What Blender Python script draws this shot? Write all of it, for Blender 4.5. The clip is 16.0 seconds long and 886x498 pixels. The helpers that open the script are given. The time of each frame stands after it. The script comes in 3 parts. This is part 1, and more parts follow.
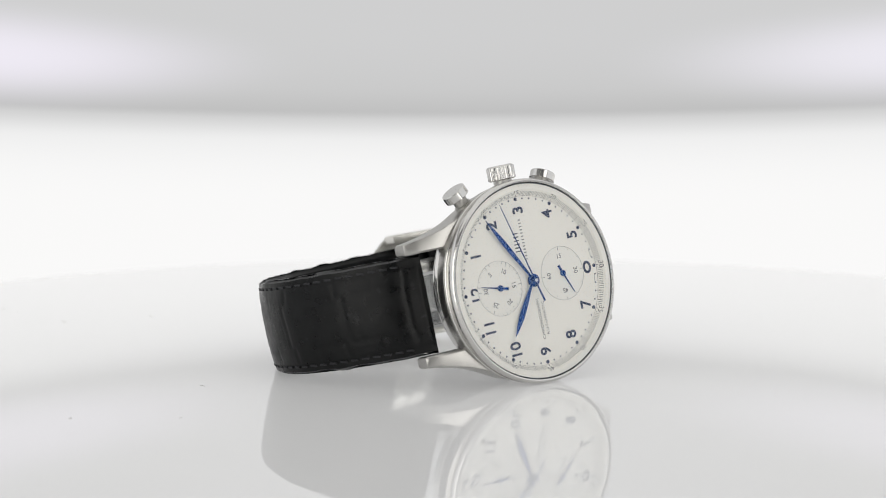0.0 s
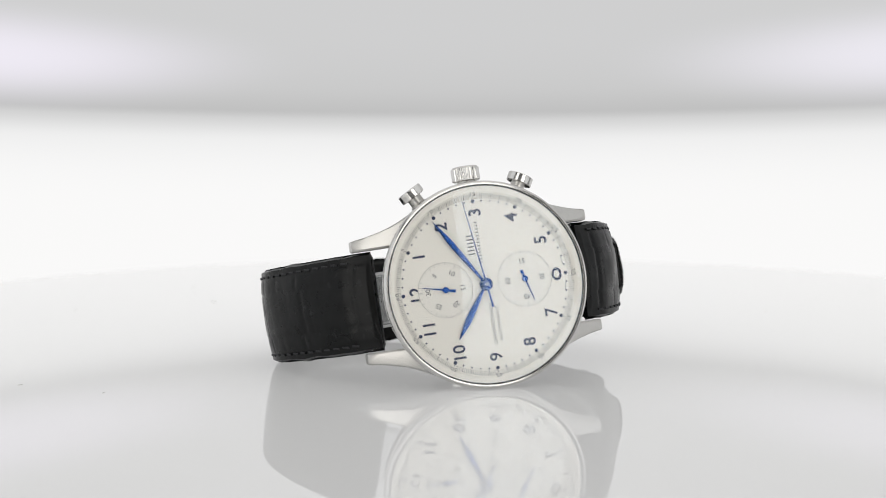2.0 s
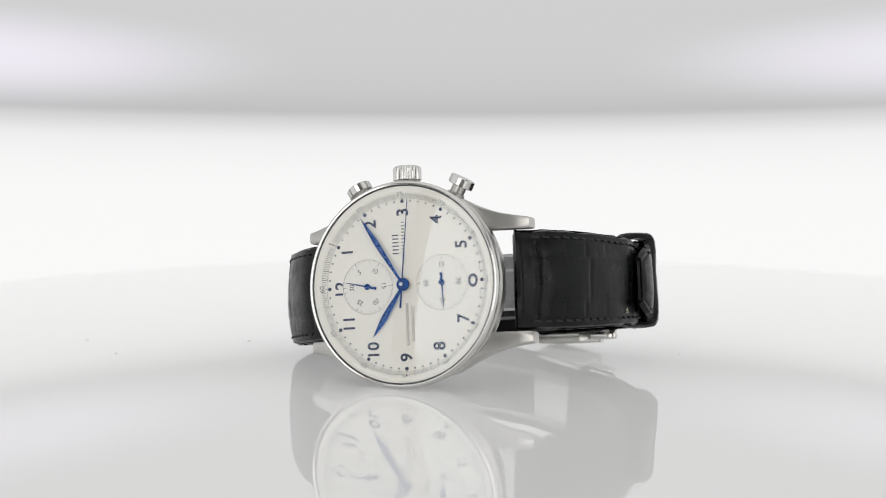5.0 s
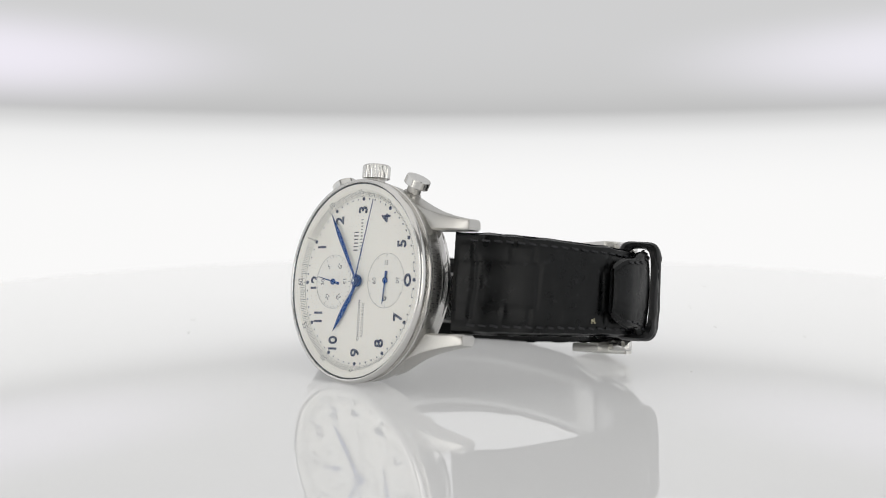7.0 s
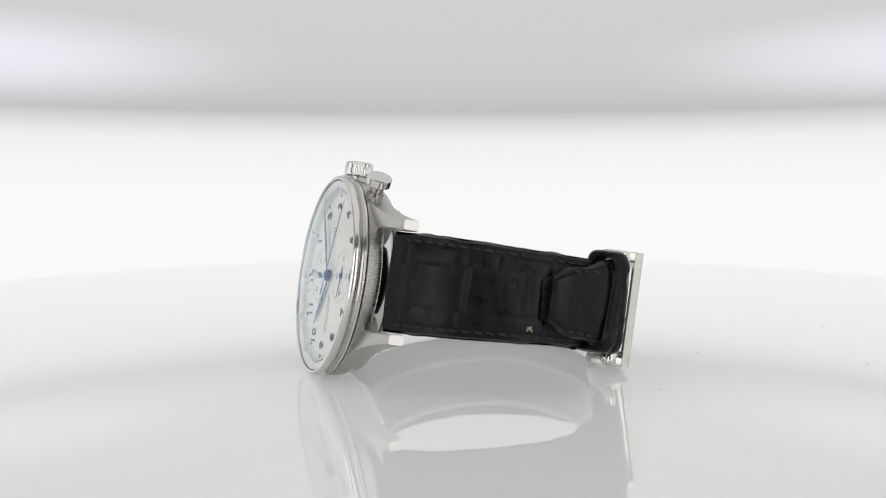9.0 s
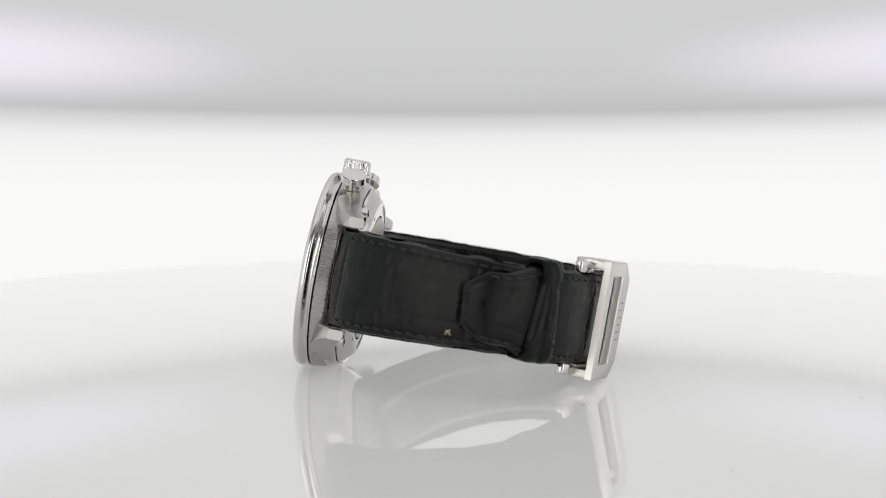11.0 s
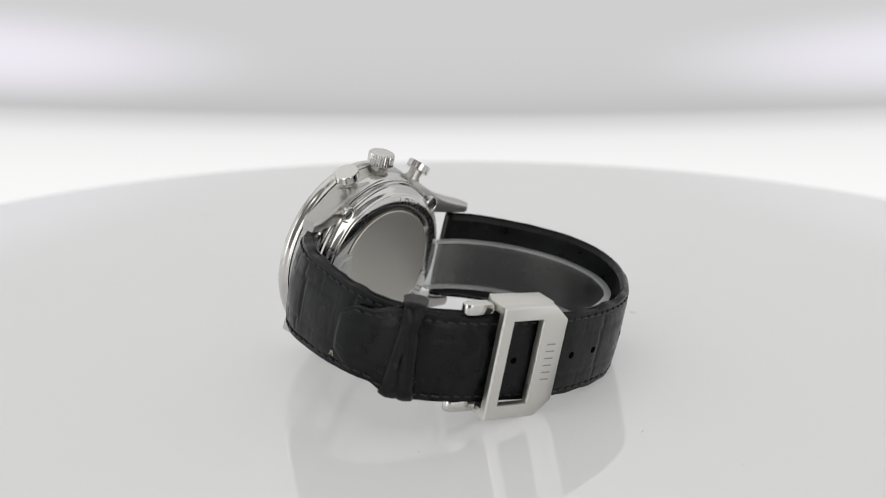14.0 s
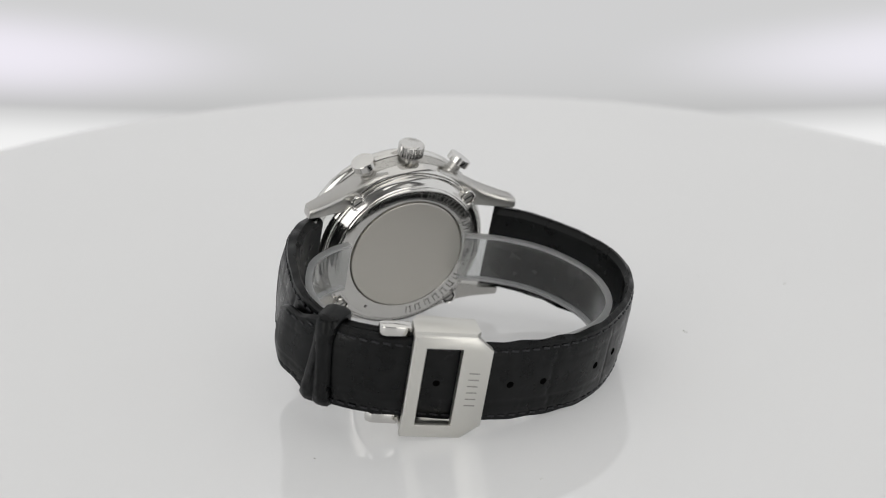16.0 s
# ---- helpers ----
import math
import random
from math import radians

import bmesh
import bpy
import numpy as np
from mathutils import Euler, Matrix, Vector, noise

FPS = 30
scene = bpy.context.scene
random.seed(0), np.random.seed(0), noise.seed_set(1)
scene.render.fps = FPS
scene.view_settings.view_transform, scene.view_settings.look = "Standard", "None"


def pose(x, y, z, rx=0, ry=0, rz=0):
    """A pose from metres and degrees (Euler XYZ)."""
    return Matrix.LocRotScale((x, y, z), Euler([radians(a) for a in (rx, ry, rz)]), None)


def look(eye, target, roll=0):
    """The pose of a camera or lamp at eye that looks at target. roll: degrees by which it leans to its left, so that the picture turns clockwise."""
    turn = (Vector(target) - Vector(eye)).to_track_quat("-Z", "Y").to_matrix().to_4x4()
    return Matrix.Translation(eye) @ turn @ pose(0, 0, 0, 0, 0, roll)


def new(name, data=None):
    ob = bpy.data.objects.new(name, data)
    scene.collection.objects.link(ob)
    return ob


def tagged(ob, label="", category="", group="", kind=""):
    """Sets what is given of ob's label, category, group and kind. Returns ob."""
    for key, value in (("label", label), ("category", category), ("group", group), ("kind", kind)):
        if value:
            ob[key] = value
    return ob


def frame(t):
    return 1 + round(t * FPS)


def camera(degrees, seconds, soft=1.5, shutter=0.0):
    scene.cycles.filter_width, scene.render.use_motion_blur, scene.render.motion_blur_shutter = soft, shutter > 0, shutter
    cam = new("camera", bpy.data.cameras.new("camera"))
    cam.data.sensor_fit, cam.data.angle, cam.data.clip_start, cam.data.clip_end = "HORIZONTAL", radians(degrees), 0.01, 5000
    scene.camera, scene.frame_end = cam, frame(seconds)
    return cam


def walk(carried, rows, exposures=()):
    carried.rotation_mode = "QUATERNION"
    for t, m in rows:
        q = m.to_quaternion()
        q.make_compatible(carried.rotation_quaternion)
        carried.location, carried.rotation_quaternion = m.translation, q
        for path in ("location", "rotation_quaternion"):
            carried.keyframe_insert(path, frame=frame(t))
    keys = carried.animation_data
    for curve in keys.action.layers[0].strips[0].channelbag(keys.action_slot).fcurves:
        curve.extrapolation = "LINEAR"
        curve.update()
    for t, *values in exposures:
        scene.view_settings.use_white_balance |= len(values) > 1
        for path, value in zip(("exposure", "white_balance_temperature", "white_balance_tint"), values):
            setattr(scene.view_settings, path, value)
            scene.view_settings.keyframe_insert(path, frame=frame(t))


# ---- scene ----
K = 0.001                                   # the watch is drawn in millimetres
PIVOT = Vector((-0.00075, 0.0, 0.0245))     # the lens arm swings about this point
REACH = 0.40383


# ---- camera: on an arm that swings up over the turntable ----
def arm(elevation):
    e = radians(elevation)
    eye = PIVOT + Vector((0, -math.cos(e), math.sin(e))) * REACH
    lift = 0.00095 * max(0.0, elevation - 8.0) / 14.5          # the arm sags a little as it rises
    return look(eye, PIVOT + Vector((0, 0, lift)), -0.25)


ARM = [(0, 6.66), (5, 6.66), (9.2, 6.66), (10.6, 6.66), (11.1, 6.72), (11.5, 7.65), (12, 9.6), (12.5, 11.3), (13, 12.9),
       (13.5, 14.55), (14, 16.1), (14.5, 17.65), (15, 19.25), (15.5, 20.85), (16, 22.55)]
cam = camera(26.0, 16.0, soft=0.9)
cam.data.dof.use_dof = True
cam.data.dof.focus_distance = 0.392
cam.data.dof.aperture_fstop = 17.0
walk(cam, [(t, arm(e)) for t, e in ARM])

# ---- light: a lit photo tent ----
world = bpy.data.worlds.new("world")
world.use_nodes = True
world.node_tree.nodes["Background"].inputs[0].default_value = (0.9, 0.95, 1.0, 1)
world.node_tree.nodes["Background"].inputs[1].default_value = 0.15
scene.world = world
scene.view_settings.exposure = 0.0


# ---- materials ----
def material(name, color=(0.8, 0.8, 0.8), rough=0.5, metal=0.0, **more):
    m = bpy.data.materials.new(name)
    m.use_nodes = True
    b = m.node_tree.nodes["Principled BSDF"]
    b.inputs["Base Color"].default_value = (*color, 1)
    b.inputs["Roughness"].default_value = rough
    b.inputs["Metallic"].default_value = metal
    for k, v in more.items():
        b.inputs[k.replace("_", " ")].default_value = v
    return m


def node(m, kind, **inputs):
    n = m.node_tree.nodes.new(kind)
    for k, v in inputs.items():
        n.inputs[k].default_value = v
    return n


def grain(m, scale, stretch=(1, 1, 1), bump=0.1, distance=0.0001, rough=None, tint=None, detail=4.0):
    """Noise in the thing's own space: relief, and if given a spread of roughness and of colour."""
    nt, b = m.node_tree, m.node_tree.nodes["Principled BSDF"]
    co = nt.nodes.new("ShaderNodeTexCoord")
    mp = nt.nodes.new("ShaderNodeMapping")
    mp.inputs["Scale"].default_value = stretch
    nt.links.new(co.outputs["Object"], mp.inputs["Vector"])
    n = node(m, "ShaderNodeTexNoise", Scale=scale, Detail=detail)
    nt.links.new(mp.outputs[0], n.inputs["Vector"])
    if bump:
        bp = node(m, "ShaderNodeBump", Strength=bump, Distance=distance)
        nt.links.new(n.outputs["Fac"], bp.inputs["Height"])
        if b.inputs["Normal"].is_linked:
            nt.links.new(b.inputs["Normal"].links[0].from_socket, bp.inputs["Normal"])
        nt.links.new(bp.outputs[0], b.inputs["Normal"])
    if rough:
        r = nt.nodes.new("ShaderNodeMapRange")
        r.inputs["From Min"].default_value, r.inputs["From Max"].default_value = 0.3, 0.7
        r.inputs["To Min"].default_value, r.inputs["To Max"].default_value = rough
        nt.links.new(n.outputs["Fac"], r.inputs["Value"])
        nt.links.new(r.outputs[0], b.inputs["Roughness"])
    if tint:
        c = nt.nodes.new("ShaderNodeValToRGB")
        c.color_ramp.elements[0].position, c.color_ramp.elements[1].position = 0.3, 0.7
        c.color_ramp.elements[0].color, c.color_ramp.elements[1].color = (*tint[0], 1), (*tint[1], 1)
        nt.links.new(n.outputs["Fac"], c.inputs["Fac"])
        nt.links.new(c.outputs[0], b.inputs["Base Color"])
    return m


def glowing(name, color, strength):
    m = bpy.data.materials.new(name)
    m.use_nodes = True
    nt = m.node_tree
    nt.nodes.remove(nt.nodes["Principled BSDF"])
    e = nt.nodes.new("ShaderNodeEmission")
    e.inputs[0].default_value, e.inputs[1].default_value = (*color, 1), strength
    nt.links.new(e.outputs[0], nt.nodes["Material Output"].inputs[0])
    return m


def see_through(name, ior, rough, tint, haze, coat=(1, 1, 1), edge=1.0):
    """A clear pane: light passes straight, its faces shine more towards grazing, and a cloudy share scatters."""
    m = bpy.data.materials.new(name)
    m.use_nodes = True
    nt = m.node_tree
    nt.nodes.remove(nt.nodes["Principled BSDF"])
    t = node(m, "ShaderNodeBsdfTransparent")
    t.inputs[0].default_value = (*tint, 1)
    g = node(m, "ShaderNodeBsdfGlossy", Roughness=rough)
    g.inputs["Color"].default_value = (*coat, 1)
    lw = node(m, "ShaderNodeLayerWeight", Blend=0.5)
    pw = nt.nodes.new("ShaderNodeMath")
    pw.operation = "POWER"
    nt.links.new(lw.outputs["Facing"], pw.inputs[0])
    pw.inputs[1].default_value = 5.0
    f = nt.nodes.new("ShaderNodeMath")
    f.operation = "MULTIPLY_ADD"
    nt.links.new(pw.outputs[0], f.inputs[0])
    r0 = ((ior - 1) / (ior + 1)) ** 2 * 0.5
    f.inputs[1].default_value, f.inputs[2].default_value = (1 - r0) * edge, r0
    mx = nt.nodes.new("ShaderNodeMixShader")
    out = t.outputs[0]
    if haze:
        d = node(m, "ShaderNodeBsdfTranslucent")
        hz = nt.nodes.new("ShaderNodeMixShader")
        hz.inputs[0].default_value = haze
        nt.links.new(out, hz.inputs[1])
        nt.links.new(d.outputs[0], hz.inputs[2])
        out = hz.outputs[0]
    nt.links.new(f.outputs[0], mx.inputs[0])
    nt.links.new(out, mx.inputs[1])
    nt.links.new(g.outputs[0], mx.inputs[2])
    nt.links.new(mx.outputs[0], nt.nodes["Material Output"].inputs[0])
    return m


POLISHED = grain(material("polished_steel", (0.64, 0.63, 0.61), 0.10, 1.0), 900, bump=0.02, rough=(0.07, 0.14))
BEZEL = grain(material("bezel_steel", (0.66, 0.65, 0.63), 0.1, 1.0), 3000, bump=0.01, distance=0.00001, rough=(0.11, 0.18))
BACKPLATE = grain(material("brushed_back_plate", (0.58, 0.56, 0.515), 0.42, 1.0), 1500, (12, 8, 0.4), bump=0.12, distance=0.00002, rough=(0.36, 0.46))
SATIN = grain(material("satin_steel", (0.50, 0.49, 0.47), 0.3, 1.0), 6000, (1, 1, 10), bump=0.02, distance=0.00001, rough=(0.26, 0.33))
BRUSHED = grain(material("brushed_steel", (0.49, 0.48, 0.455), 0.34, 1.0), 900, (9, 0.4, 9), bump=0.08, distance=0.00002, rough=(0.24, 0.36), tint=((0.42, 0.41, 0.39), (0.52, 0.51, 0.485)))
DIAL = grain(material("silvered_dial", (0.85, 0.82, 0.75), 0.42, 0.0, Specular_IOR_Level=0.4), 4000, bump=0.05, distance=0.00002, rough=(0.38, 0.48))
SUBDIAL = grain(material("subdial_silver", (0.82, 0.795, 0.73), 0.32, 0.0), 3000, bump=0.05, distance=0.00002, rough=(0.26, 0.38))
BLUED = grain(material("blued_steel", (0.012, 0.055, 0.22), 0.24, 0.95), 2500, bump=0.02, distance=0.00001, rough=(0.18, 0.3))
NUMERAL = material("blue_numeral", (0.013, 0.022, 0.066), 0.3)
INK = material("grey_print", (0.06, 0.06, 0.065), 0.5)
PALE_INK = material("pale_print", (0.22, 0.215, 0.205), 0.5)
TICK_INK = material("track_print", (0.13, 0.13, 0.125), 0.5)
FAINT_INK = material("faint_print", (0.45, 0.44, 0.42), 0.5)
BUCKLE_STEEL = grain(material("buckle_steel", (0.66, 0.65, 0.615), 0.34, 1.0), 4000, (1, 1, 6), bump=0.015, distance=0.00001, rough=(0.3, 0.38))
ENGRAVED = material("engraved_steel", (0.36, 0.35, 0.33), 0.5, 1.0)
HOLE_SHADE = material("punched_hole_shade", (0.002, 0.002, 0.002), 1.0, Specular_IOR_Level=0.0)
# the gasket's own dark colour; also painted shade in screw gaps, slots, key holes
DARK = material("dark_ring_and_gap_shade", (0.02, 0.02, 0.02), 0.5)
ETCH = material("etched_steel", (0.13, 0.127, 0.12), 0.6, 0.6)
GLASS = see_through("sapphire_crystal", 1.72, 0.0, (1, 1, 1), 0.0, (0.78, 0.89, 1.0), 0.5)
CLEAR_EDGE = see_through("cloudy_plastic_edge", 1.45, 0.15, (0.9, 0.9, 0.9), 0.7)
CLEAR = see_through("clear_plastic", 1.45, 0.08, (0.93, 0.94, 0.94), 0.24)
LEATHER = material("black_leather", (0.004, 0.0045, 0.005), 0.42, Specular_IOR_Level=0.19)
grain(LEATHER, 300, bump=0.2, distance=0.0003, rough=(0.22, 0.44), tint=((0.002, 0.0024, 0.0026), (0.006, 0.0064, 0.0068)))
grain(LEATHER, 120, bump=0.35, distance=0.0007)
grain(LEATHER, 3200, bump=0.2, distance=0.00006)


def specked(m, scale, color):
    """Scattered small worn specks over a base colour."""
    nt, b = m.node_tree, m.node_tree.nodes["Principled BSDF"]
    co = nt.nodes.new("ShaderNodeTexCoord")
    n = node(m, "ShaderNodeTexNoise", Scale=scale, Detail=5.0)
    nt.links.new(co.outputs["Object"], n.inputs["Vector"])
    r = nt.nodes.new("ShaderNodeMapRange")
    r.inputs["From Min"].default_value, r.inputs["From Max"].default_value = 0.63, 0.78
    nt.links.new(n.outputs["Fac"], r.inputs["Value"])
    mx = nt.nodes.new("ShaderNodeMix")
    mx.data_type = "RGBA"
    nt.links.new(r.outputs[0], mx.inputs[0])
    nt.links.new(b.inputs["Base Color"].links[0].from_socket, mx.inputs[6])
    mx.inputs[7].default_value = (*color, 1)
    nt.links.new(mx.outputs[2], b.inputs["Base Color"])


specked(LEATHER, 520, (0.019, 0.0195, 0.021))
LINING = grain(material("black_lining", (0.014, 0.014, 0.015), 0.62), 1800, bump=0.4, distance=0.0001, rough=(0.5, 0.75))
THREAD = grain(material("black_thread", (0.007, 0.0075, 0.010), 0.6), 5000, bump=0.4, distance=0.00005)
# even glow added to the disc, so contact shadows stay faint
GLOWING_ACRYLIC = grain(material("glowing_white_acrylic", (0.5, 0.5, 0.5), 0.05, 0.0, IOR=1.49, Emission_Color=(1, 1, 1, 1), Emission_Strength=0.228), 14, bump=0.0, rough=(0.002, 0.007), tint=((0.495, 0.495, 0.495), (0.505, 0.505, 0.505)))
DUST = material("dust_fleck", (0.45, 0.44, 0.42), 0.8)
SCUFF = material("pale_scuff", (0.30, 0.28, 0.19), 0.7)
CURTAIN = grain(material("grey_cloth", (0.26, 0.26, 0.26), 0.9), 30, bump=0.3, distance=0.004)
WALL_WHITE = grain(material("white_fabric", (0.8, 0.8, 0.8), 0.9), 60, bump=0.1, distance=0.001)
ROOF_FILL = glowing("roof_fill_panel", (1.0, 0.99, 0.97), 0.9)
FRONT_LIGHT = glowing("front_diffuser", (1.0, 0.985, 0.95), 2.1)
SIDE_LIGHT = glowing("side_diffuser", (0.98, 0.99, 1.0), 0.9)


# ---- mesh helpers ----
def part(name, bm, mat, parent=None, label="", matrix=None, smooth=True):
    me = bpy.data.meshes.new(name)
    bmesh.ops.recalc_face_normals(bm, faces=bm.faces)
    bm.to_mesh(me)
    bm.free()
    return mesh_part(name, me, mat, parent, label, matrix, smooth)


def mesh_part(name, me, mat, parent=None, label="", matrix=None, smooth=True):
    if not me.materials:
        me.materials.append(mat)
    if smooth:
        me.shade_smooth()
        me.set_sharp_from_angle(angle=radians(38))
    ob = new(name, me)
    if parent:
        ob.parent = parent
    if matrix:
        ob.matrix_basis = matrix
    if label:
        tagged(ob, label)
    return ob


def grid_faces(bm, rows, closed_u=False, closed_v=False):
    n, m = len(rows), len(rows[0])
    for i in range(n if closed_u else n - 1):
        for j in range(m if closed_v else m - 1):
            q = [rows[i][j], rows[i][(j + 1) % m], rows[(i + 1) % n][(j + 1) % m], rows[(i + 1) % n][j]]
            if len(set(q)) == 4:
                bm.faces.new(q)


def lathe(profile, n=96, axis="y", closed=True, wobble=None):
    """Turn (radius, height) about an axis through the origin; millimetres. Ends on the axis are capped."""
    bm = bmesh.new()
    rows = []
    for k, (r, h) in enumerate(profile):
        row = []
        for i in range(n):
            a = 2 * math.pi * i / n
            rr = r + (wobble(a, k) if wobble else 0)
            c, s = rr * math.cos(a), rr * math.sin(a)
            row.append(bm.verts.new(Vector({"y": (c, h, s), "z": (c, s, h), "x": (h, c, s)}[axis]) * K))
        rows.append(row)
    grid_faces(bm, rows, closed_u=closed, closed_v=True)
    if not closed:
        for row in (rows[0], rows[-1]):
            bm.faces.new(row)
    return bm


def prism(outline, z0, z1, bevel=0.0):
    """An outline (x, y) in millimetres raised from z0 to z1."""
    bm = bmesh.new()
    lo = [bm.verts.new((x * K, y * K, z0 * K)) for x, y in outline]
    hi = [bm.verts.new((x * K, y * K, z1 * K)) for x, y in outline]
    n = len(outline)
    for i in range(n):
        bm.faces.new((lo[i], lo[(i + 1) % n], hi[(i + 1) % n], hi[i]))
    bm.faces.new(lo[::-1])
    bm.faces.new(hi)
    if bevel:
        bmesh.ops.bevel(bm, geom=bm.edges[:], offset=bevel * K, segments=2, profile=0.5, affect="EDGES")
    return bm


def box(cx, cy, cz, sx, sy, sz, bevel=0.0, m=None):
    bm = bmesh.new()
    bmesh.ops.create_cube(bm, size=1.0, matrix=Matrix.LocRotScale(Vector((cx, cy, cz)) * K, None, Vector((sx, sy, sz)) * K))
    if bevel:
        bmesh.ops.bevel(bm, geom=bm.edges[:], offset=bevel * K, segments=3, profile=0.5, affect="EDGES")
    if m:
        bmesh.ops.transform(bm, matrix=m, verts=bm.verts)
    return bm


def lettering(body, size, extrude=0.03, weight=0.0, spacing=1.0):
    """A mesh of built-in type, centred on the origin in x and y, size in millimetres."""
    cu = bpy.data.curves.new("type", "FONT")
    cu.body, cu.size, cu.extrude, cu.offset = body, 1.0, extrude / size, weight
    cu.align_x, cu.align_y, cu.space_character, cu.resolution_u = "CENTER", "CENTER", spacing, 3
    ob = new("type", cu)
    dg = bpy.context.evaluated_depsgraph_get()
    me = bpy.data.meshes.new_from_object(ob.evaluated_get(dg), depsgraph=dg)
    bpy.data.objects.remove(ob)
    co = np.empty(len(me.vertices) * 3)
    me.vertices.foreach_get("co", co)
    co = co.reshape(-1, 3)
    if len(co):
        co[:, :2] -= (co[:, :2].min(0) + co[:, :2].max(0)) / 2
    me.vertices.foreach_set("co", (co * size * K).ravel())
    return me


def spline(points, steps=16):
    p = [Vector(q) for q in points]
    p = [2 * p[0] - p[1]] + p + [2 * p[-1] - p[-2]]
    out = []
    for i in range(1, len(p) - 2):
        a, b, c, d = p[i - 1:i + 3]
        for k in range(steps):
            s = k / steps
            out.append(0.5 * (2 * b + (c - a) * s + (2 * a - 5 * b + 4 * c - d) * s * s + (3 * b - a - 3 * c + d) * s ** 3))
    return out + [p[-2]]


def resample(pts, n):
    lengths = [0.0]
    for a, b in zip(pts, pts[1:]):
        lengths.append(lengths[-1] + (b - a).length)
    out, j = [], 0
    for i in range(n):
        s = lengths[-1] * i / (n - 1)
        while j < len(pts) - 2 and lengths[j + 1] < s:
            j += 1
        f = (s - lengths[j]) / max(1e-9, lengths[j + 1] - lengths[j])
        out.append(pts[j].lerp(pts[j + 1], min(1, max(0, f))))
    return out, lengths[-1]


def smoothstep(a, b, x):
    t = min(1.0, max(0.0, (x - a) / (b - a)))
    return t * t * (3 - 2 * t)


# ---- the tent and the turntable ----
def panel(name, corners, mat, label, thick=0.004):
    bm = bmesh.new()
    v = [bm.verts.new(c) for c in corners]
    f = bm.faces.new(v)
    bm.normal_update()
    n = f.normal.copy()
    back = bmesh.ops.extrude_face_region(bm, geom=[f])
    bmesh.ops.translate(bm, vec=-n * thick, verts=[e for e in back["geom"] if isinstance(e, bmesh.types.BMVert)])
    return tagged(part(name, bm, mat, smooth=False), label, "light tent", kind="structure")


S, H0, H1 = 0.95, -0.45, 0.95
T = S + 0.05
# unseen grey cloth, added for dark streaks in the steel; unseen lit diffusers hang inside
panel("wall_west", [(-T, -T, H0), (-T, T, H0), (-T, T, H1 + 0.05), (-T, -T, H1 + 0.05)], CURTAIN, "unseen grey cloth side, added for darker reflections")
panel("wall_east", [(T, T, H0), (T, -T, H0), (T, -T, H1 + 0.05), (T, T, H1 + 0.05)], CURTAIN, "unseen grey cloth side, added for darker reflections")
panel("wall_north", [(-T, T, H0), (-T, T, H1 + 0.05), (T, T, H1 + 0.05), (T, T, H0)], WALL_WHITE, "plain white fabric back of a photo tent")
panel("wall_south", [(-T, -T, H0), (T, -T, H0), (T, -T, H1 + 0.05), (-T, -T, H1 + 0.05)], CURTAIN, "unseen grey cloth front, added for darker reflections")
panel("ceiling", [(-T, -T, H1 + 0.05), (-T, T, H1 + 0.05), (T, T, H1 + 0.05), (T, -T, H1 + 0.05)], CURTAIN, "unseen grey cloth roof, added for darker reflections")
panel("floor", [(-T, -T, H0), (T, -T, H0), (T, T, H0), (-T, T, H0)], WALL_WHITE, "plain white fabric floor of a photo tent")
# unseen overhead panel, added as fill for the disc and steel
panel("roof_fill_panel", [(-0.75, -0.6, H1), (-0.75, 0.85, H1), (0.75, 0.85, H1), (0.75, -0.6, H1)], ROOF_FILL, "unseen glowing white panel overhead, added as fill")
for x in (-S, S):
    c = [(x, -0.8, -0.10), (x, 0.8, -0.10), (x, 0.8, 0.85), (x, -0.8, 0.85)]
    panel("side_diffuser", c if x < 0 else c[::-1], SIDE_LIGHT, "glowing white diffuser at the tent side")
# unseen fill for the dial, inner edges set from the crystal's reflections
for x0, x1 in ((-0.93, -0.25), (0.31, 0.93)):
    panel("front_diffuser", [(x0, -S, -0.20), (x1, -S, -0.20), (x1, -S, 0.85), (x0, -S, 0.85)], FRONT_LIGHT, "unseen glowing white diffuser beside the lens slot")


def backdrop():
    """A concave backdrop on the far end of the lens arm: a bright diffuser band below, a grey canopy above. Drawn in the arm's space: x right, y up, z to the lens."""
    root = tagged(new("backdrop"), "curved white backdrop with a bright diffuser band below a grey canopy", "backdrop", kind="structure")
    R, zc, N = 0.252, 0.0, 96

    def sheet(name, levels, mat, label):
        bm = bmesh.new()
        rows = []
        for y, extra in levels:
            row = []
            for i in range(N + 1):
                a = radians(-78 + 156 * i / N)
                row.append(bm.verts.new(((R + extra) * math.sin(a), y, zc - (R + extra) * math.cos(a))))
            rows.append(row)
        grid_faces(bm, rows)
        return part(name, bm, mat, root, label)
    split = 0.0456
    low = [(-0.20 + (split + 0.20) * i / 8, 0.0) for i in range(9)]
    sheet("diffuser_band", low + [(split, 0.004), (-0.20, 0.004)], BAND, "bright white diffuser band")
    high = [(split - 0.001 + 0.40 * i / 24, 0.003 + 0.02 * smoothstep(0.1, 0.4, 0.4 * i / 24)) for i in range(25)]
    sheet("canopy", high + [(split + 0.399, 0.0), ], CANOPY, "soft grey canopy, its glow and pale lilac light painted in")
    return root


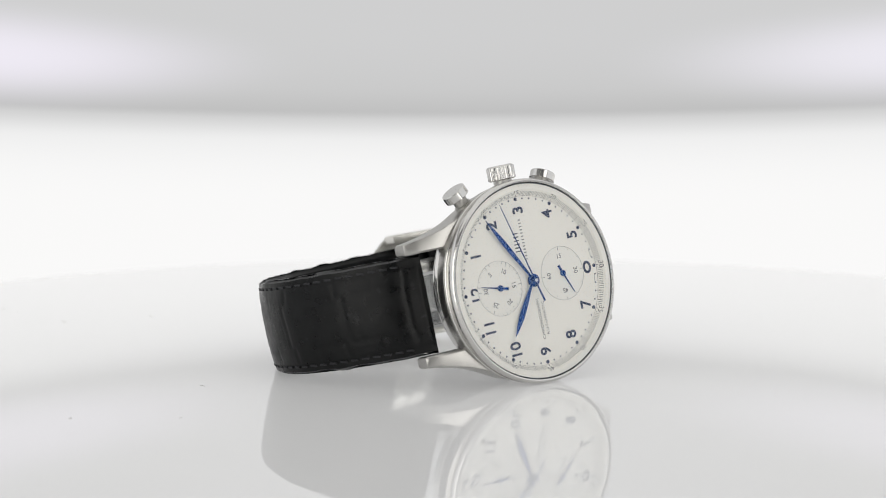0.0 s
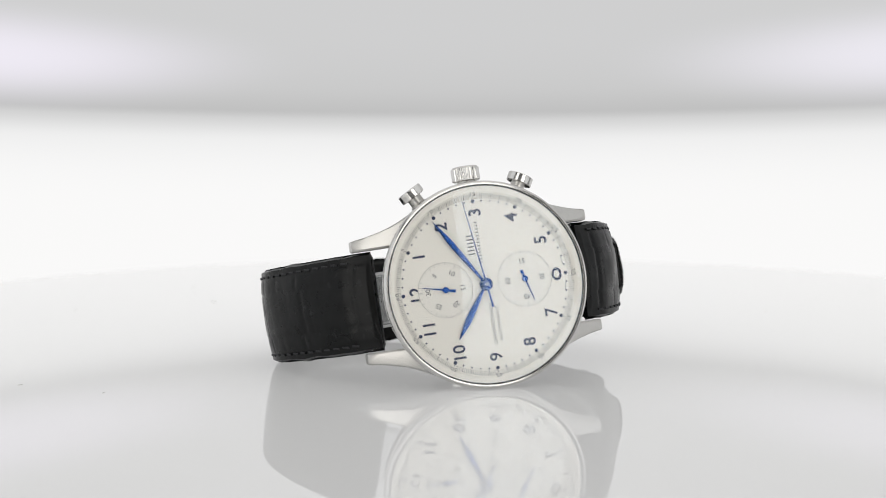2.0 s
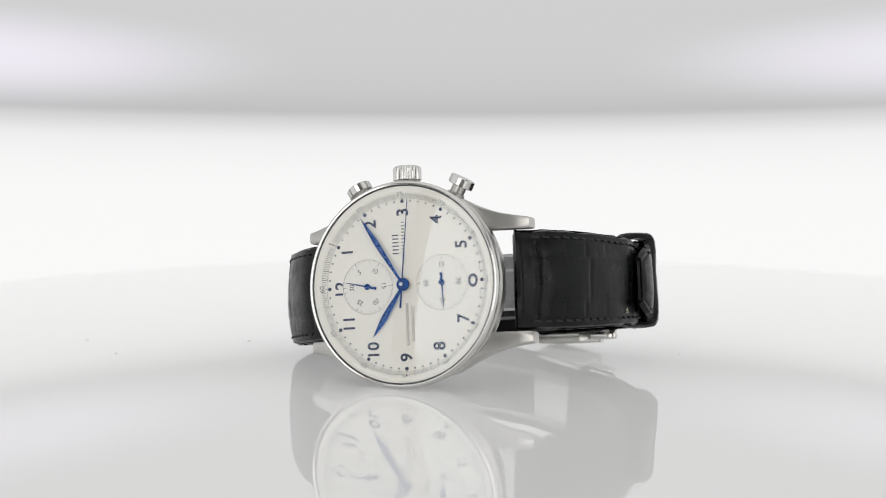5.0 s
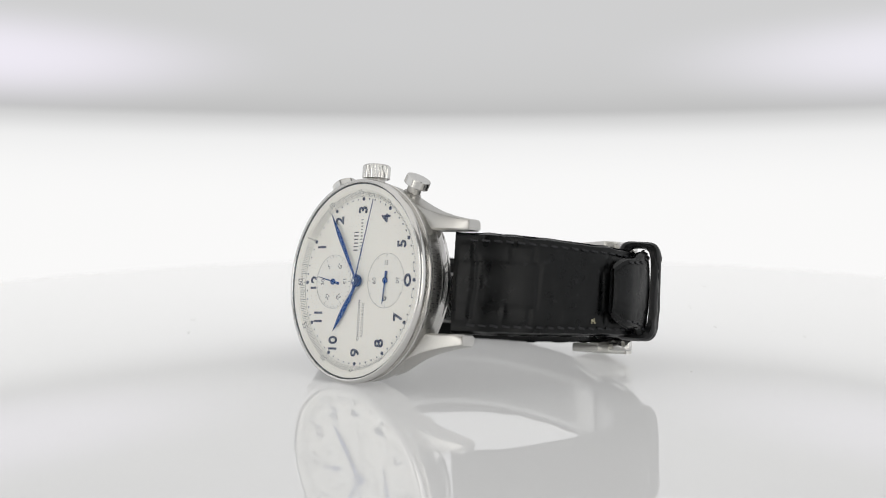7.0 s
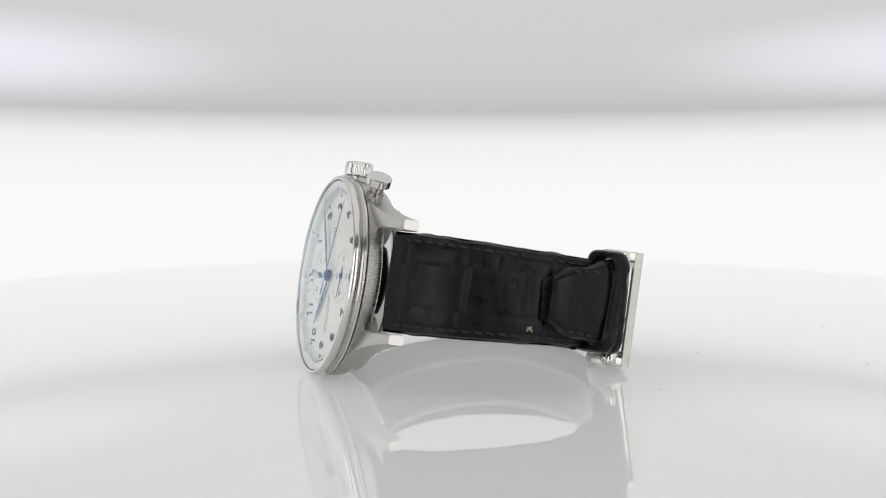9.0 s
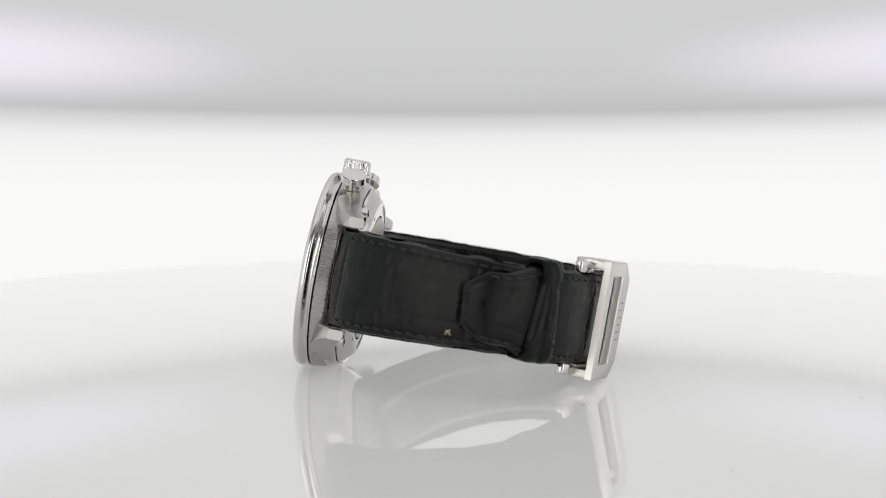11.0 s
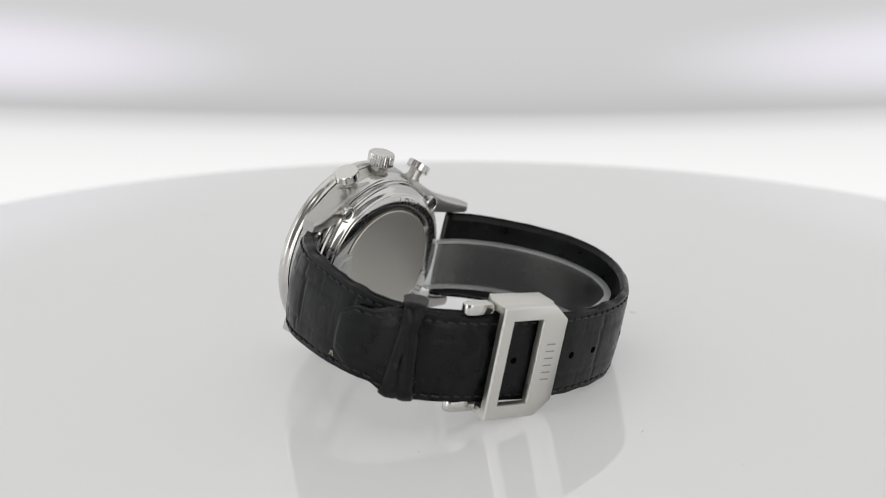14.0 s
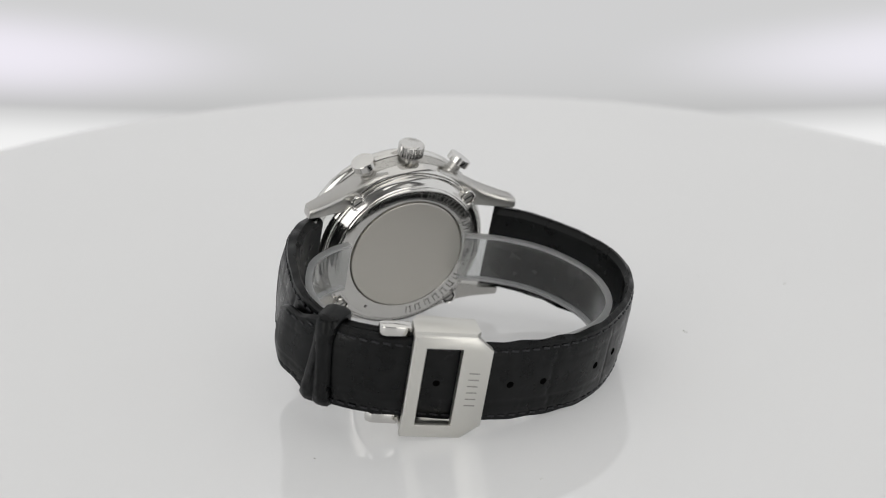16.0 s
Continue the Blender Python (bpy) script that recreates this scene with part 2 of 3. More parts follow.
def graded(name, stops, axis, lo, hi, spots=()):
    """A glowing sheet, its light painted in: graded along one axis, with broad light spots (x, y, spread, colour)."""
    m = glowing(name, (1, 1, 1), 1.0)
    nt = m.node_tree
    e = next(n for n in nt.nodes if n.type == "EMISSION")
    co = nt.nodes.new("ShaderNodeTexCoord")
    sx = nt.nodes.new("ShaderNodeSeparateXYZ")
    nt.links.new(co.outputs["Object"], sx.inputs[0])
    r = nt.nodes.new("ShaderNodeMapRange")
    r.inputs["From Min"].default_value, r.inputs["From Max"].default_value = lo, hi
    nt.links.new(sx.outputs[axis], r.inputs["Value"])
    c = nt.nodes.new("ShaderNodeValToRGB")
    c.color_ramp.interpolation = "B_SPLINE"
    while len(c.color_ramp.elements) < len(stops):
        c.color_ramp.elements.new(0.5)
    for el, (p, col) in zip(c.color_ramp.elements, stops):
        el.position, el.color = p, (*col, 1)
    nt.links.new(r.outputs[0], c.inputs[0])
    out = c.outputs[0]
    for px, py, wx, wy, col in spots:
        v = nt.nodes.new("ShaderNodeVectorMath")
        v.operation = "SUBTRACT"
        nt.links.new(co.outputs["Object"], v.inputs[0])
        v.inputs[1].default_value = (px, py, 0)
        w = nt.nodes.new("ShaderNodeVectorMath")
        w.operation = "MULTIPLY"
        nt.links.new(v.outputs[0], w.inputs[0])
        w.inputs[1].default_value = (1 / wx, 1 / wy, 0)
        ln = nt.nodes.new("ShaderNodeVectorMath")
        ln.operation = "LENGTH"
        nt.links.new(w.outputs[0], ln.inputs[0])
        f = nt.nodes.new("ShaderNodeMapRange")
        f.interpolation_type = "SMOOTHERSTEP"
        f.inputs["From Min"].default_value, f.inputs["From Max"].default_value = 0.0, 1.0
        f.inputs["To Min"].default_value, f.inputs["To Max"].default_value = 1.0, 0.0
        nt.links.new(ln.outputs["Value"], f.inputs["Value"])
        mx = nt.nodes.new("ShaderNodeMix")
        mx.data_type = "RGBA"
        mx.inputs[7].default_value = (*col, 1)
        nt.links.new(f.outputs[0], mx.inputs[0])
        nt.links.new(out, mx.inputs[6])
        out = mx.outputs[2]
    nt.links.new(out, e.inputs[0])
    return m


# the band's fall-off at its top edge is painted into its glow
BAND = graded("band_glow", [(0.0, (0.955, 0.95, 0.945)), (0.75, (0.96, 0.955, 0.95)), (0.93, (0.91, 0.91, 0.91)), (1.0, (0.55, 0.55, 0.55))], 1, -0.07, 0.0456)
# canopy light painted as glow: dim foot, paler top, two lilac pools
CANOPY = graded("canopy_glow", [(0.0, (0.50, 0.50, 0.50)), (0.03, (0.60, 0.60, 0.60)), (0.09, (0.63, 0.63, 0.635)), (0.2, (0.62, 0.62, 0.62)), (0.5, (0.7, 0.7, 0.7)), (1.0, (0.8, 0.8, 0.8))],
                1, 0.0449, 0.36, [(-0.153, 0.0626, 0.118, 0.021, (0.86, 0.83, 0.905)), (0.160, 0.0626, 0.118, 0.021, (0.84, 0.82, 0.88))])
BACKDROP = backdrop()


def turntable():
    root = tagged(new("turntable"), "glossy white acrylic turntable disc with polished edge", "turntable")
    R = 185.0
    part("disc", lathe([(0.001, 0), (60, 0), (120, 0), (R - 1.6, 0), (R - 1.2, 0), (R - 0.8, 0), (R - 0.2, -0.2), (R, -0.7), (R, -2.4), (R - 0.4, -2.9), (60.5, -3), (60.5, -6), (0.001, -6)], 256, "z", closed=False), GLOWING_ACRYLIC, root, "glossy white acrylic disc with an even glow added")
    part("hub", lathe([(0.001, -6.01), (60, -6.01), (60, -30), (40, -34), (40, -445), (0.001, -445)], 64, "z", closed=False), WALL_WHITE, root, "white drive hub and post")
    rng = random.Random(4)
    for _ in range(16):
        a, r = rng.uniform(0, 6.28), rng.uniform(45, 150)
        L, w = rng.uniform(0.3, 1.6), rng.uniform(0.08, 0.2)
        part("dust_fleck", box(0, 0, 0.04, L, w, 0.08), DUST, root, matrix=pose(r * math.cos(a) * K, r * math.sin(a) * K, 0, 0, 0, rng.uniform(0, 180)))
    return root


TURNTABLE = turntable()


# ---- the watch: x to six o'clock, y to the back, z to three o'clock, from the dial's centre ----
TILT = pose(0, 0, 0, -10.38, 0, 0) @ pose(0, 0, 0, 0, -6.4, 0)
WL = Matrix.Translation(Vector((2.47, -25.71, -4.21 + 24.5)) * K) @ TILT
FACE = Matrix(((0, -1, 0, 0), (0, 0, -1, 0), (1, 0, 0, 0), (0, 0, 0, 1)))     # dial plane: u to three, v to twelve, h to the front
WATCH = tagged(new("wristwatch"), "steel chronograph wristwatch with silvered dial and black leather strap", "wristwatch")


def piece(name, bm, mat, label="", parent=None, smooth=True):
    """A part of the watch, or a sub-part of one of its parts."""
    return part(name, bm, mat, parent or WATCH, label, None if parent else WL, smooth)


def on_face(u, v, h, turn=0.0):
    return FACE @ Matrix.Translation(Vector((u, v, h)) * K) @ pose(0, 0, 0, 0, 0, -turn)


def polar(r, a):
    return r * math.sin(radians(a)), r * math.cos(radians(a))


SLOPE = 40.4                                # of the flange that carries the seconds track


def on_flange(r, a):
    """A place on the sloping flange, in the dial's plane space, turned to face along it."""
    u, v = polar(r, a)
    return Matrix.Translation(Vector((u, v, (r - 17.05) * 0.85 + 0.014)) * K) @ pose(0, 0, 0, 0, 0, -a) @ pose(0, 0, 0, SLOPE)


# case and bezel
CASE = piece("case", lathe([(18.6, 1.56), (19.5, 1.64), (20.22, 1.64), (20.3, 1.72), (20.2, 2.4), (19.98, 4.0), (19.88, 4.5), (19.8, 4.58), (17.3, 4.58), (17.3, 1.56)], 160), BRUSHED, "brushed steel middle case")
piece("case_shoulder", lathe([(17.3, 4.6), (19.74, 4.6), (19.8, 4.68), (19.62, 5.4), (19.4, 6.1), (19.15, 6.65), (18.8, 6.95), (17.3, 7.0)], 160), POLISHED, "polished steel shoulder behind the middle case")
piece("bezel", lathe([(19.74, 0.1), (19.74, -1.4), (19.84, -1.6), (20.1, -1.66), (20.38, -1.46), (20.56, -1.05), (20.6, -0.55), (20.52, -0.35), (20.25, -0.05), (19.98, 0.25), (19.8, 0.55), (19.74, 0.94), (20.3, 0.98), (20.42, 1.12), (20.42, 1.25), (20.34, 1.38), (20.1, 1.44), (19.5, 1.46), (18.4, 1.55), (18.4, 0.1)], 192), BEZEL, "polished steel bezel with a grooved flank")
piece("dial_flange", lathe([(17.05, 0.02), (17.05, -0.004), (18.42, -1.165), (19.72, -1.2), (19.72, 0.02)], 160), DIAL, "silvered sloping flange round the dial")
piece("gasket_ring", lathe([(19.52, -1.21), (19.72, -1.21), (19.72, -1.36), (19.52, -1.3)], 160), DARK, "thin dark ring under the crystal")


# lugs
def lug(sx, sz):
    bm = bmesh.new()
    rows = []
    st = [(6.0, 18.6, 1.45, 6.6), (9.0, 17.75, 1.5, 6.7), (11.5, 16.45, 1.7, 6.9), (14.0, 15.15, 2.1, 7.3), (16.5, 14.1, 2.8, 7.8), (19.0, 13.35, 3.8, 8.5), (21.5, 12.8, 5.0, 9.2), (23.9, 12.45, 6.2, 9.75), (24.35, 12.3, 6.6, 9.7)]
    for k, (x, zo, yf, yb) in enumerate(st):
        zi = 10.15 if k < 8 else 10.3
        b = 0.35
        ring = [(yf, zi + b), (yf + 0.02, zo - 0.3), (yf + 0.1, zo - 0.1), (yf + 0.35, zo), (yb - 0.5, zo), (yb - 0.15, zo - 0.3), (yb, zo - 0.9), (yb, zi + b), (yb - b, zi), (yf + b, zi)]
        rows.append([bm.verts.new(Vector((sx * x, y, sz * z)) * K) for y, z in ring])
    grid_faces(bm, rows, closed_v=True)
    bm.faces.new(rows[0])
    bm.faces.new(rows[-1])
    return piece("lug", bm, SATIN, "satin steel lug")


for sx in (-1, 1):
    for sz in (-1, 1):
        lug(sx, sz)
    piece("spring_bar", lathe([(0.001, -9.6), (0.6, -9.6), (0.6, 9.6), (0.001, 9.6)], 20, "z", closed=False), POLISHED, "steel spring bar").matrix_basis = WL @ pose(sx * 22.6 * K, 8.9 * K, 0)

# case back
BACK = piece("case_back", lathe([(16.9, 7.0), (18.6, 7.1), (18.65, 7.3), (18.65, 7.75), (18.5, 7.92), (18.3, 7.8), (18.05, 7.72), (17.95, 7.95), (17.5, 8.3), (17.0, 8.75), (16.75, 9.1), (16.6, 9.22), (16.45, 9.25), (16.3, 9.52), (16.1, 9.62), (13.25, 9.66), (13.1, 9.5), (13.0, 9.2), (12.9, 9.1), (0.01, 9.0), (0.01, 7.0)], 160), POLISHED, "polished steel screwed case back")
piece("back_disc", lathe([(0.001, 9.15), (12.85, 9.15), (12.85, 9.8), (12.7, 9.92), (0.001, 9.92)], 128, closed=False), BACKPLATE, "brushed round back plate", BACK)
BACK_FACE = Matrix(((0, -1, 0, 0), (0, 0, 1, 0), (-1, 0, 0, 0), (0, 0, 0, 1)))     # seen from behind: u to nine, v to twelve


def back_bar(r, a, w, h):
    """An engraved mark on the back's ring, a degrees clockwise from twelve as seen from behind."""
    u, v = polar(r, a)
    part("engraved_mark", box(0, 0, 0, w, h, 0.02), ETCH, BACK, matrix=BACK_FACE @ Matrix.Translation(Vector((u, v, 9.645)) * K) @ pose(0, 0, 0, 0, 0, -a), smooth=False)


rng = random.Random(11)
for start, step, count in ((-86, 8.2, 13), (27, 8.4, 5), (70, 8.4, 2)):
    for i in range(count):
        a = start + i * step
        w = 0.0 if i == 0 and count == 13 else rng.choice((1.1, 1.1, 0.9))
        back_bar(14.85, a - (1.9 if w else 0.0), 0.16, 1.75)
        for off in ((-0.83, 0.83) if w else ()):
            back_bar(14.85 + off, a - 1.9, 0.62, 0.1)
        if w:
            back_bar(14.85, a + 1.9, 0.16, 1.75)
            back_bar(14.85 + rng.choice((-0.7, 0.0, 0.7)), a, w * 0.8, 0.16)
# dark discs on the ring paint the key holes' shade
for a in (-123.5, 121, 0):
    u, v = polar(14.9, a)
    part("key_hole", lathe([(0.001, 9.56), (0.36, 9.56), (0.36, 9.665), (0.001, 9.665)], 16, closed=False), DARK, BACK, matrix=Matrix.Translation(Vector((-v, 0, -u)) * K))
for x, z in ((13.0, 12.7), (-13.0, 12.7), (13.0, -12.7), (-13.0, -12.7)):
    at_corner = Matrix.Translation(Vector((x, 0, z)) * K)
    part("screw_well", lathe([(1.45, 7.0), (1.75, 7.0), (1.75, 8.62), (1.6, 8.72), (1.45, 8.6)], 32), POLISHED, BACK, "polished rim round a screw", at_corner)
    # dark floor and slot bar paint the shade at the screw
    part("well_floor", lathe([(0.001, 7.0), (1.46, 7.0), (1.46, 7.75), (0.001, 7.75)], 24, closed=False), DARK, BACK, "dark floor for the shade round a screw", at_corner)
    part("case_screw", lathe([(0.001, 7.2), (1.15, 7.2), (1.15, 8.35), (1.0, 8.5), (0.001, 8.5)], 24, closed=False), SATIN, BACK, "small slotted steel screw", at_corner)
    part("screw_slot", box(0, 8.5, 0, 1.9, 0.06, 0.34, m=pose(0, 0, 0, 0, 35, 0)), DARK, BACK, matrix=at_corner)

# crown and pushers
CROWN = piece("crown", lathe([(0.001, 20.9), (2.5, 20.9), (2.66, 21.06), (2.76, 21.12), (2.76, 21.2), (2.76, 23.5), (2.7, 23.62), (2.45, 23.87), (2.2, 23.95), (1.9, 23.88), (0.001, 23.94)], 288, "z", closed=False,
                             wobble=lambda a, k: 0.09 * math.cos(28 * a) if 2 < k < 6 else 0), BEZEL, "fluted steel winding crown")
CROWN.matrix_basis = WL @ pose(0, 2.85 * K, 0)
part("crown_tube", lathe([(0.001, 19.5), (1.9, 19.5), (1.9, 20.95), (0.001, 20.95)], 40, "z", closed=False), SATIN, CROWN, "steel crown tube")
for a in (-29.4, 29.4):
    p = piece("pusher", lathe([(0.001, 22.1), (2.46, 22.1), (2.58, 22.22), (2.58, 23.7), (2.43, 23.85), (0.001, 23.88)], 96, "z", closed=False), BEZEL, "round steel chronograph pusher")
    p.matrix_basis = WL @ pose(0, 4.15 * K, 0) @ pose(0, 0, 0, 0, a, 0)
    part("pusher_stem", lathe([(0.001, 19.3), (1.75, 19.3), (1.75, 20.5), (1.45, 20.6), (1.45, 22.15), (0.001, 22.15)], 40, "z", closed=False), SATIN, p, "steel pusher stem")

# dial
DIAL_OB = piece("dial", lathe([(0.001, 0.6), (18.8, 0.6), (18.8, 0.0), (0.001, 0.0)], 128, closed=False), DIAL, "silvered dial")


def printed(name, me, mat, m, label=""):
    return mesh_part(name, me, mat, DIAL_OB, label, m, smooth=False)


for h in range(1, 13):
    u, v = polar(16.65, 30 * h)
    part("hour_dot", lathe([(0.001, 0.0), (0.38, 0.0), (0.36, 0.12), (0.22, 0.17), (0.001, 0.19)], 16, "z", closed=False), NUMERAL, DIAL_OB, matrix=on_face(u, v, 0.0))
    r = {12: 14.1, 6: 14.5}.get(h, 14.4)
    u, v = polar(r, 30 * h)
    me = lettering(str(h), 3.5, 0.09, 0.012)
    if h == 6:
        # only its bowl is left clear of the small dial
        bowl = lathe([(1.0, -0.09), (0.98, 0.06), (0.9, 0.09), (0.62, 0.09), (0.58, 0.06), (0.56, -0.09)], 48, "z")
        bmesh.ops.scale(bowl, vec=(1.32, 1.0, 1.0), verts=bowl.verts)
        part("hour_numeral", bowl, NUMERAL, DIAL_OB, "raised dark blue arabic numeral", on_face(0, -14.75, 0.09))
        continue
    if h == 12:
        # cut off by the small dial's rim
        cut = bmesh.new()
        cut.from_mesh(me)
        side = -1
        bmesh.ops.bisect_plane(cut, geom=cut.verts[:] + cut.edges[:] + cut.faces[:], plane_co=(0, (r - 13.68) * side * K, 0), plane_no=(0, side, 0), clear_outer=True)
        cut.to_mesh(me)
        cut.free()
    printed("hour_numeral", me, NUMERAL, on_face(u, v, 0.09), "raised dark blue arabic numeral")
for i in range(60):
    if i % 5:
        u, v = polar(16.65, 6 * i)
        part("minute_dot", lathe([(0.001, 0.0), (0.19, 0.0), (0.18, 0.03), (0.001, 0.03)], 10, "z", closed=False), NUMERAL, DIAL_OB, matrix=on_face(u, v, 0.0))
    else:
        printed("track_numeral", lettering(str(i or 60), 1.45, 0.012, 0.0), INK, FACE @ on_flange(18.0, 6 * i))
bm = bmesh.new()
for i in range(300):
    if abs((i + 12) % 25 - 12) < (2 if i % 25 else 1) and i % 25 != 0:
        continue
    a = 1.2 * i
    inner = 17.25 if i % 5 == 0 else 17.35
    outer = 18.05 if i % 25 else 17.5
    w = 0.13 if i % 5 == 0 else 0.08
    bmesh.ops.create_cube(bm, size=1.0, matrix=on_flange((inner + outer) / 2, a) @ Matrix.Diagonal((w * K, (outer - inner) * 1.3 * K, 0.02 * K, 1)))
tagged(part("seconds_track", bm, TICK_INK, DIAL_OB, "fine printed seconds track", FACE, smooth=False), kind="stuff")
part("track_line", lathe([(17.16, 0.08), (17.21, 0.12), (17.2, 0.15), (17.15, 0.11)], 160, "z"), PALE_INK, DIAL_OB, matrix=FACE)


def small_dial(v0, labels, ticks, label):
    """A sunk small dial with radial numerals, v0 from the centre towards twelve."""
    sub = part("small_dial", lathe([(0.001, -0.001), (4.9, -0.001), (5.45, 0.01), (5.5, 0.03), (5.52, -0.05), (0.001, -0.06)], 96, "z", closed=False), SUBDIAL, DIAL_OB, label, on_face(0, v0, 0.012))
    part("small_dial_rim", lathe([(5.44, 0.0), (5.5, 0.0), (5.5, 0.035), (5.44, 0.035)], 96, "z"), PALE_INK, DIAL_OB, matrix=on_face(0, v0, 0.012))
    for k, s in enumerate(labels):
        a = 360 / len(labels) * k
        u, v = polar(3.55, a)
        printed("small_numeral", lettering(s, 1.4, 0.012), INK, on_face(u, v + v0, 0.03, a))
    for k in range(ticks):
        a = 360 / ticks * k
        big = (k * len(labels)) % ticks == 0
        u, v = polar(5.0 if big else 5.15, a)
        part("small_tick", box(0, 0, 0, 0.07 if big else 0.05, 0.75 if big else 0.4, 0.02), INK, DIAL_OB, matrix=on_face(u, v + v0, 0.03, a), smooth=False)
    return sub


small_dial(8.1, ["30", "5", "10", "15", "20", "25"], 30, "recessed thirty minute counter")
small_dial(-8.15, ["60", "15", "30", "45"], 12, "recessed small seconds dial")

# words across the dial, and the maker's mark as plain bars
printed("dial_word", lettering("CHRONOGRAPH", 1.0, 0.012, 0.0, 1.12), INK, on_face(-7.9, -0.45, 0.012), "dark printed word")
printed("dial_word", lettering("AUTOMATIC", 1.0, 0.012, 0.0, 1.3), INK, on_face(-7.9, -1.65, 0.012), "dark printed word")
for i in range(6):
    part("maker_mark", box(0, 0, 0, 0.24, 1.3, 0.02), INK, DIAL_OB, "plain dark bar", on_face(6.3 + i * 0.72, 1.75, 0.012), smooth=False)
for i in range(13):
    part("maker_line", box(0, 0, 0, 0.24, 0.6, 0.02), PALE_INK, DIAL_OB, "plain grey bar", on_face(4.5 + i * 0.66, 0.1, 0.012), smooth=False)
for s in (-1, 1):
    part("origin_line", box(0, 0, 0, 1.7, 0.16, 0.02), FAINT_INK, DIAL_OB, "tiny plain grey bar", on_face(s * 2.6, -16.2, 0.012, s * -9), smooth=False)


# hour, minute and counter pointers
def leaf(length, wide, hub, h0, thick=0.14, tail=0.0, base=0.45):
    """A leaf pointer along v with a ridge, in the dial's plane."""
    bm = bmesh.new()
    rows = []
    for i in range(25):
        s = i / 24
        y = -tail + (length + tail) * s
        w = base + (wide - base) * math.sin(math.pi * min(1, s / 0.62) / 2) ** 1.6 if s < 0.62 else wide * (1 - ((s - 0.62) / 0.38) ** 1.35) + 0.05
        row = [(-w / 2, h0), (0, h0 - 0.02), (w / 2, h0), (w / 2, h0 + thick * 0.5), (0, h0 + thick), (-w / 2, h0 + thick * 0.5)]
        rows.append([bm.verts.new(Vector((x, y, z)) * K) for x, z in row])
    grid_faces(bm, rows, closed_v=True)
    bm.faces.new(rows[0])
    bm.faces.new(rows[-1])
    prof = [(0.001, h0), (hub, h0), (hub, h0 + thick * 1.2), (hub - 0.12, h0 + thick * 1.6), (0.001, h0 + thick * 1.6)]
    ring = []
    for r, h in prof:
        ring.append([bm.verts.new(Vector((r * math.cos(a), r * math.sin(a), h)) * K) for a in [2 * math.pi * j / 32 for j in range(32)]])
    grid_faces(bm, ring, closed_v=True)
    return bm


def needle(length, tail, w0, w1, hub, h0, thick=0.1, tailw=None):
    bm = prism([(-(tailw or w0) / 2, -tail), ((tailw or w0) / 2, -tail), (w0 / 2, 0), (w1 / 2, length), (-w1 / 2, length), (-w0 / 2, 0)], h0, h0 + thick)
    ring = []
    for r, h in [(0.001, h0 - 0.1), (hub, h0 - 0.1), (hub, h0 + thick + 0.08), (hub - 0.1, h0 + thick + 0.16), (0.001, h0 + thick + 0.16)]:
        ring.append([bm.verts.new(Vector((r * math.cos(a), r * math.sin(a), h)) * K) for a in [2 * math.pi * j / 32 for j in range(32)]])
    grid_faces(bm, ring, closed_v=True)
    return bm


def pointer(name, bm, a, v0=0.0, label=""):
    return part(name, bm, BLUED, WATCH, label, WL @ on_face(0, v0, 0, a))


pointer("hour_hand", leaf(12.3, 1.3, 1.25, 0.45), 304.4, 0, "blued steel leaf hour hand")
pointer("minute_hand", leaf(16.4, 1.05, 1.3, 0.85), 57.0, 0, "blued steel leaf minute hand")
SWEEP = pointer("sweep_second_hand", needle(16.9, 4.7, 0.26, 0.12, 0.75, 1.25, tailw=0.42), 72.5, 0, "slim blued sweep second hand")
SMALL_SECOND = pointer("small_second_hand", needle(4.7, 1.9, 0.34, 0.12, 0.62, 0.2, tailw=0.62), 244.0, -8.15, "blued small second hand")
pointer("counter_hand", needle(4.7, 2.0, 0.34, 0.12, 0.62, 0.2, tailw=0.62), 12.8, 8.1, "blued counter hand")
part("center_pin", lathe([(0.001, 0.0), (0.4, 0.0), (0.4, 1.72), (0.28, 1.82), (0.001, 1.84)], 24, "z", closed=False), POLISHED, WATCH, "bright steel center pin", WL @ FACE)

# crystal
DOME = 118.0
RADII = (19.3, 18.6, 17.6, 16.2, 14.4, 12.0, 9.5, 7.0, 4.5, 2.0, 0.001)


def dome(r):
    return math.sqrt(DOME ** 2 - r ** 2) - math.sqrt(DOME ** 2 - 19.3 ** 2)


prof = [(19.7, -1.38), (19.68, -1.5), (19.5, -1.62)] + [(r, -1.66 - dome(r)) for r in RADII] + [(r, -1.38 - dome(r)) for r in RADII[::-1]]
CRYSTAL = piece("crystal", lathe(prof, 128), GLASS, "clear domed crystal")
CRYSTAL.visible_shadow = False


# ---- strap ----
def middle_z(y):
    return 1.0 * smoothstep(4, 62, y)


